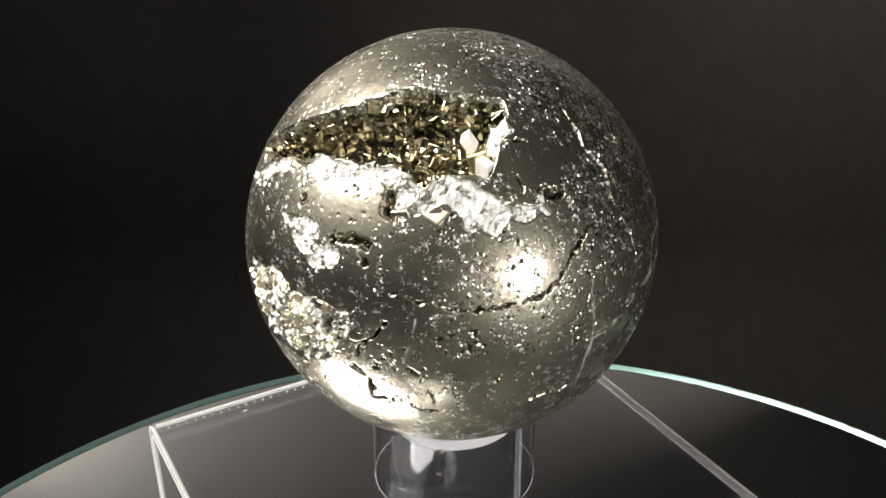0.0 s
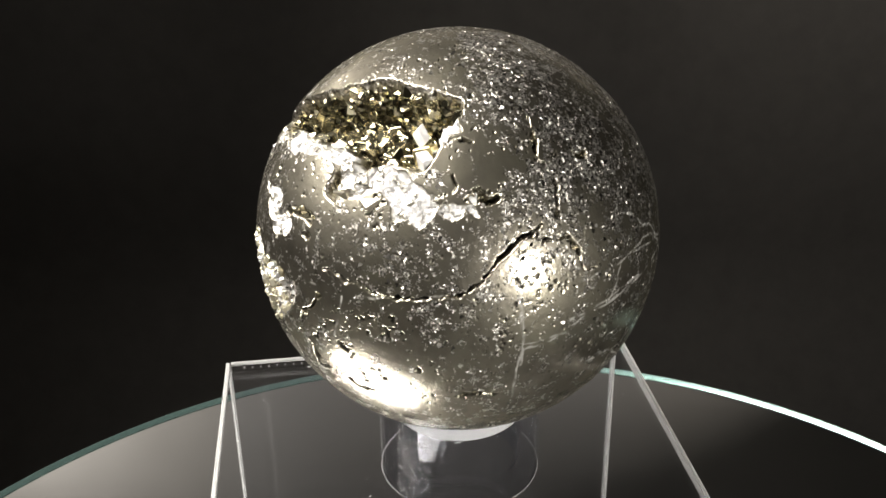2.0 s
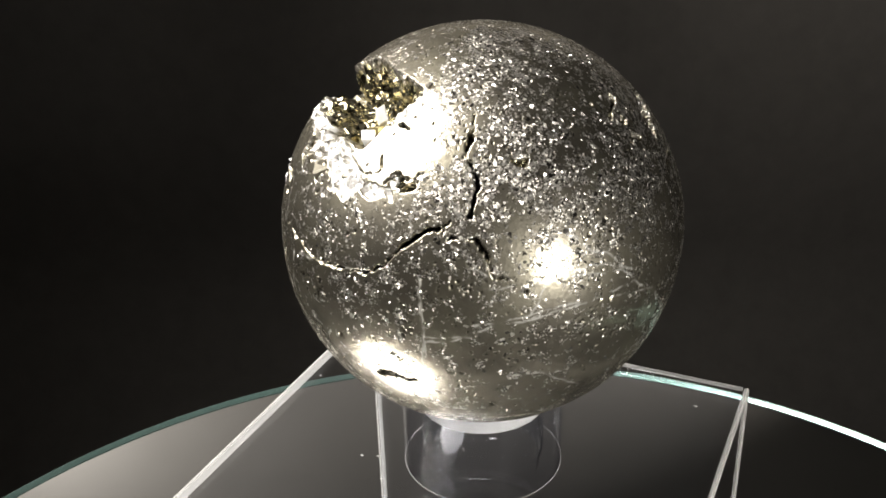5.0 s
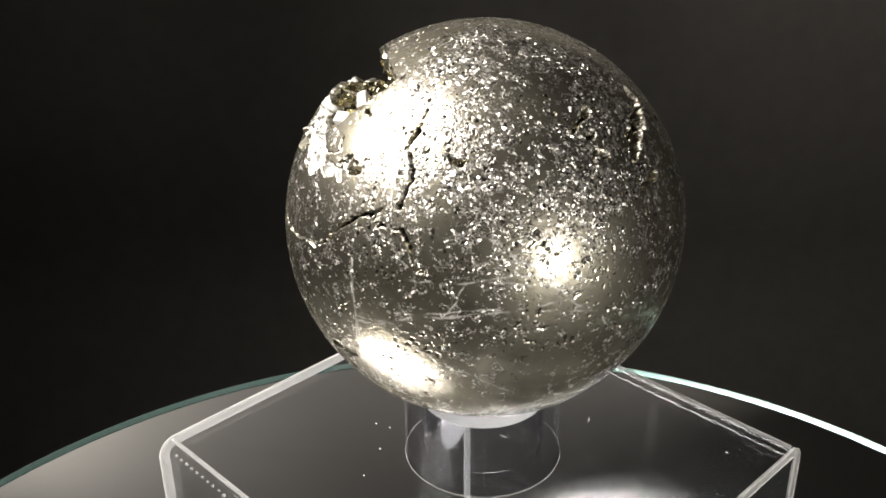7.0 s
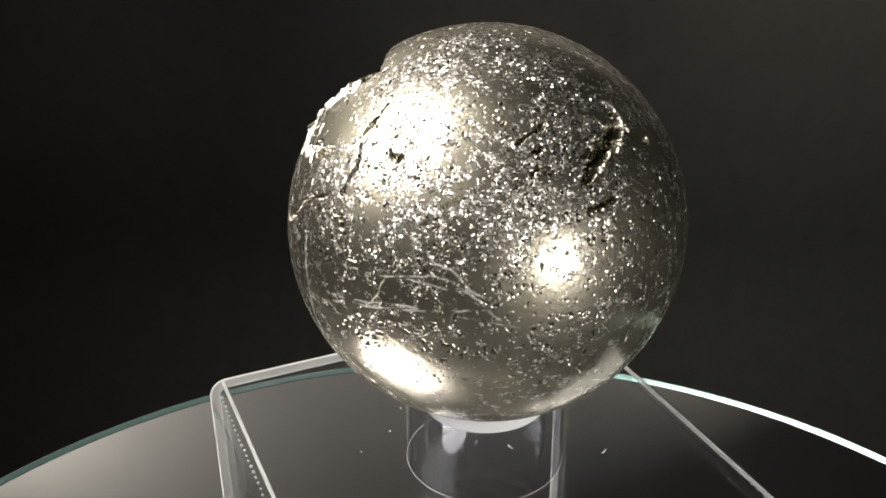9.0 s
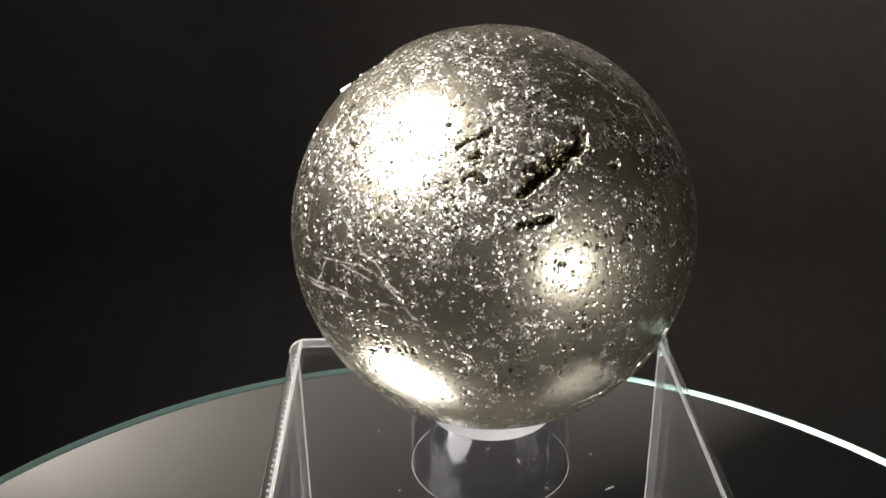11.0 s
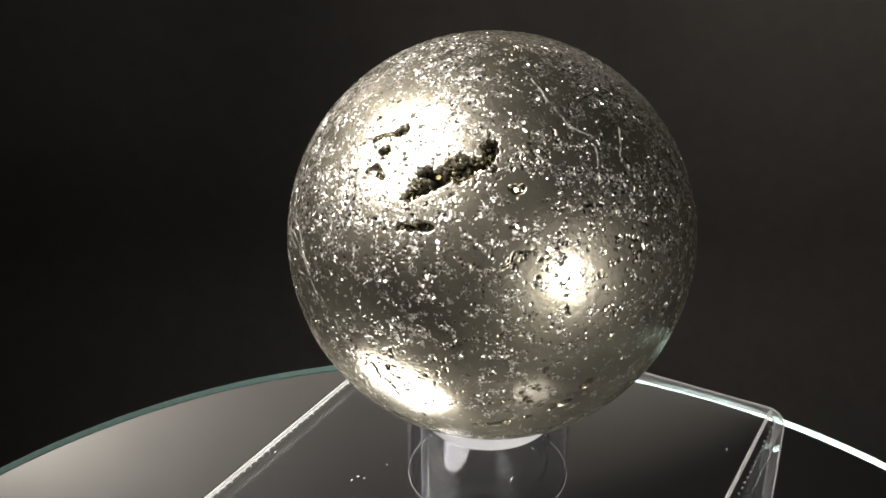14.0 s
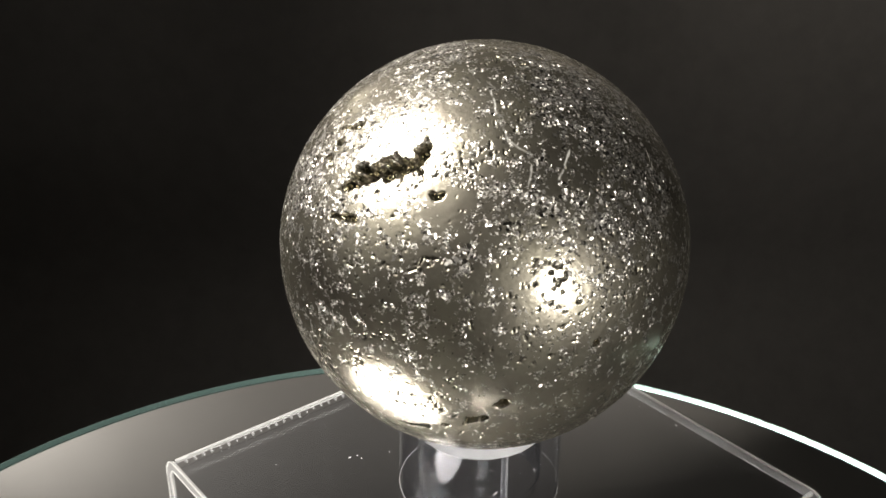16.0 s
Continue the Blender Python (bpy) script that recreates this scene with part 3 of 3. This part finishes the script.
def build_sphere():
    sphere = thing("pyrite_sphere", "polished pyrite sphere with a crystal-lined cavity and white calcite", "mineral sphere")
    nu, nv = 1200, 590
    lat = np.linspace(-90, 90, nv + 1)[1:-1]
    lon = np.arange(nu) * 360.0 / nu
    p = on_ball(*(g.ravel() for g in np.meshgrid(lon, lat)))
    p = np.concatenate([p, [[0, 0, -1], [0, 0, 1]]])
    r, calcite, creamy, grainy, hole, vein, cav, pock, crevice_shade = ball_surface(p)
    co = p * r[:, None] * R
    rows_n = nv - 1
    k, i = np.meshgrid(np.arange(rows_n - 1), np.arange(nu), indexing="ij")
    j = (i + 1) % nu
    quads = np.stack([k * nu + i, k * nu + j, (k + 1) * nu + j, (k + 1) * nu + i], -1).reshape(-1, 4)
    s, n_ = len(p) - 2, len(p) - 1
    u = np.arange(nu)
    low = np.stack([(u + 1) % nu, u, np.full(nu, s)], -1)
    top = np.stack([(rows_n - 1) * nu + u, (rows_n - 1) * nu + (u + 1) % nu, np.full(nu, n_)], -1)
    loops = np.concatenate([quads.ravel(), low.ravel(), top.ravel()]).astype(np.int32)
    starts = np.concatenate([np.arange(len(quads)) * 4, len(quads) * 4 + np.arange(2 * nu) * 3]).astype(np.int32)
    me = bpy.data.meshes.new("body")
    me.vertices.add(len(co))
    me.vertices.foreach_set("co", co.astype(np.float32).ravel())
    me.loops.add(len(loops))
    me.loops.foreach_set("vertex_index", loops)
    me.polygons.add(len(starts))
    me.polygons.foreach_set("loop_start", starts)
    me.update(calc_edges=True)
    me.polygons.foreach_set("use_smooth", np.ones(len(starts), bool))
    for name, values in (("calcite", calcite), ("grainy", grainy), ("hollow", hole), ("vein", vein), ("crevice_shade", crevice_shade)):
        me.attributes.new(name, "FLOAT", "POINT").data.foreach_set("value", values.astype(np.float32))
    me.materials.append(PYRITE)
    body = new("body", me)
    body.parent = sphere
    tagged(body, "polished dark metallic stone with specks, cracks and pits")
    grow_crystals(sphere, p, co, calcite, cav, pock, creamy)
    return sphere


def crystal_bm(kind, rng):
    bm = bmesh.new()
    if kind == 0:
        bmesh.ops.create_cube(bm, size=1.0)
        bmesh.ops.bevel(bm, geom=bm.edges[:], offset=0.06, segments=1, affect="EDGES")
    elif kind == 1:
        bmesh.ops.create_icosphere(bm, subdivisions=1, radius=0.62)
        for v in bm.verts:
            v.co *= 1 + rng.uniform(-0.06, 0.06)
    elif kind == 2:
        bmesh.ops.create_cube(bm, size=1.0)
        bmesh.ops.bevel(bm, geom=bm.verts[:], offset=0.33, segments=1, affect="VERTICES")
    else:
        bmesh.ops.create_cube(bm, size=1.0)
        for v in bm.verts:
            v.co = Vector((v.co.x * 1.25 + 0.3 * v.co.z, v.co.y * 0.95 - 0.2 * v.co.x, v.co.z * 0.8))
        bmesh.ops.bevel(bm, geom=bm.edges[:], offset=0.05, segments=1, affect="EDGES")
    return bm


def random_turn(rng):
    return Euler([rng.uniform(0, 6.283) for _ in range(3)]).to_matrix().to_4x4()


def grow_crystals(sphere, p, co, calcite, cav, pock, creamy):
    rng = random.Random(7)
    kinds = [mesh_of(crystal_bm(k, rng), "crystal", DRUSE, False) for k in (0, 1, 2)]
    steel = [mesh_of(crystal_bm(k, rng), "crystal", STEELY, False) for k in (0, 2)]
    gold = mesh_of(crystal_bm(0, rng), "crystal", GOLDEN, False)
    white = [mesh_of(crystal_bm(3, rng), "calcite_crystal", CALCITE, False) for k in (0, 1)]
    area = np.cos(np.arcsin(np.clip(p[:, 2], -1, 1)))
    weight = np.where((cav > 0.010) & (calcite < 0.35), area, 0.0)
    pick = np.random.RandomState(3).choice(len(p), 1500, replace=False, p=weight / weight.sum())
    joined = bmesh.new()
    for n, k in enumerate(pick):
        size = R * (0.022 + 0.034 * rng.random() ** 2.2)
        at = Vector(co[k]) * (1 - size / R * (0.55 if cav[k] < 0.035 else rng.uniform(-0.25, 0.1)))
        m = Matrix.Translation(at) @ random_turn(rng) @ Matrix.Diagonal((size, size, size, 1))
        if n < 300:
            ob = new("pyrite_crystal", kinds[n % 3])
            ob.parent, ob.matrix_basis = sphere, m
        else:
            before = len(joined.verts)
            joined.from_mesh(kinds[n % 3])
            joined.verts.ensure_lookup_table()
            bmesh.ops.transform(joined, matrix=m, verts=joined.verts[before:])
    weight = np.where(pock > 0.6, area, 0.0)
    for k in np.random.RandomState(9).choice(len(p), 260, replace=False, p=weight / weight.sum()):
        size = R * rng.uniform(0.010, 0.026)
        m = Matrix.Translation(Vector(co[k])) @ random_turn(rng) @ Matrix.Diagonal((size, size, size, 1))
        before = len(joined.verts)
        joined.from_mesh(steel[k % 2])
        joined.verts.ensure_lookup_table()
        bmesh.ops.transform(joined, matrix=m, verts=joined.verts[before:])
    druse = part("druse", joined, DRUSE, sphere, "crust of small brassy pyrite crystals", False)
    druse["kind"] = "stuff"
    crust = bmesh.new()
    weight = np.where((creamy > 0.05) & (pock < 0.3), area * creamy * smooth(0.35, 0.6, fbm(p, 9, 83)), 0.0)
    for k in np.random.RandomState(11).choice(len(p), 330, replace=False, p=weight / weight.sum()):
        size = R * (0.008 + 0.026 * rng.random() ** 2)
        m = Matrix.Translation(Vector(co[k]) * (1 - 0.1 * size / R)) @ random_turn(rng) @ Matrix.Diagonal((size, size, size, 1))
        before = len(crust.verts)
        crust.from_mesh(kinds[k % 3])
        crust.verts.ensure_lookup_table()
        bmesh.ops.transform(crust, matrix=m, verts=crust.verts[before:])
    part("crust", crust, CREAM, sphere, "patch of pale brassy crystal grains", False)["kind"] = "stuff"
    # larger crystals at the cavity's edge: longitude, latitude, size, depth, mesh
    for lon, lat, size, depth, me in ((-83, 49, 0.055, 0.06, white[1]), (-80, 44, 0.085, 0.08, gold), (-72, 49, 0.06, 0.06, white[0]), (-79, 41, 0.07, 0.04, white[1]),
                                      (-94, 29.5, 0.10, 0.05, steel[0]), (-103, 30, 0.08, 0.04, steel[0]), (-128, 40, 0.06, 0.06, kinds[0]), (-65, 32, 0.045, 0.03, white[0])):
        at = Vector(on_ball(lon, lat)) * R * (1 - depth)
        ob = new("large_crystal", me)
        ob.parent = sphere
        ob.matrix_basis = Matrix.Translation(at) @ random_turn(rng) @ Matrix.Diagonal((size * R, size * R, size * R, 1))
    weight = np.where(calcite > 0.7, area, 0.0)
    pick = np.random.RandomState(5).choice(len(p), 260, replace=False, p=weight / weight.sum())
    for k in pick:
        size = R * rng.uniform(0.012, 0.034)
        ob = new("calcite_crystal", white[k % 2])
        ob.parent = sphere
        ob.matrix_basis = Matrix.Translation(Vector(co[k]) * (1 - 0.2 * size / R)) @ random_turn(rng) @ Matrix.Diagonal((size, size, size, 1))


pyrite_sphere = build_sphere()


# ---- movement ----
def motions():
    def stage(row):
        t, x, y, z, rx, ry, rz = row
        return Matrix.Translation((x * R, y * R, H0 + z * R)) @ pose(0, 0, 0, rx) @ pose(0, 0, 0, 0, ry) @ pose(0, 0, 0, 0, 0, rz)

    top = -1.442 * R
    for ob, local in ((pyrite_sphere, Matrix()),
                      (ring_stand, Matrix.Translation((0, 0, top))),
                      (display_riser, pose(-0.049 * R, -0.01 * R, -H0, 0, 0, RISER_TURN)),
                      (turntable, Matrix.Translation(DISC))):
        walk(ob, [(row[0], stage(row) @ local) for row in STAGE])


motions()
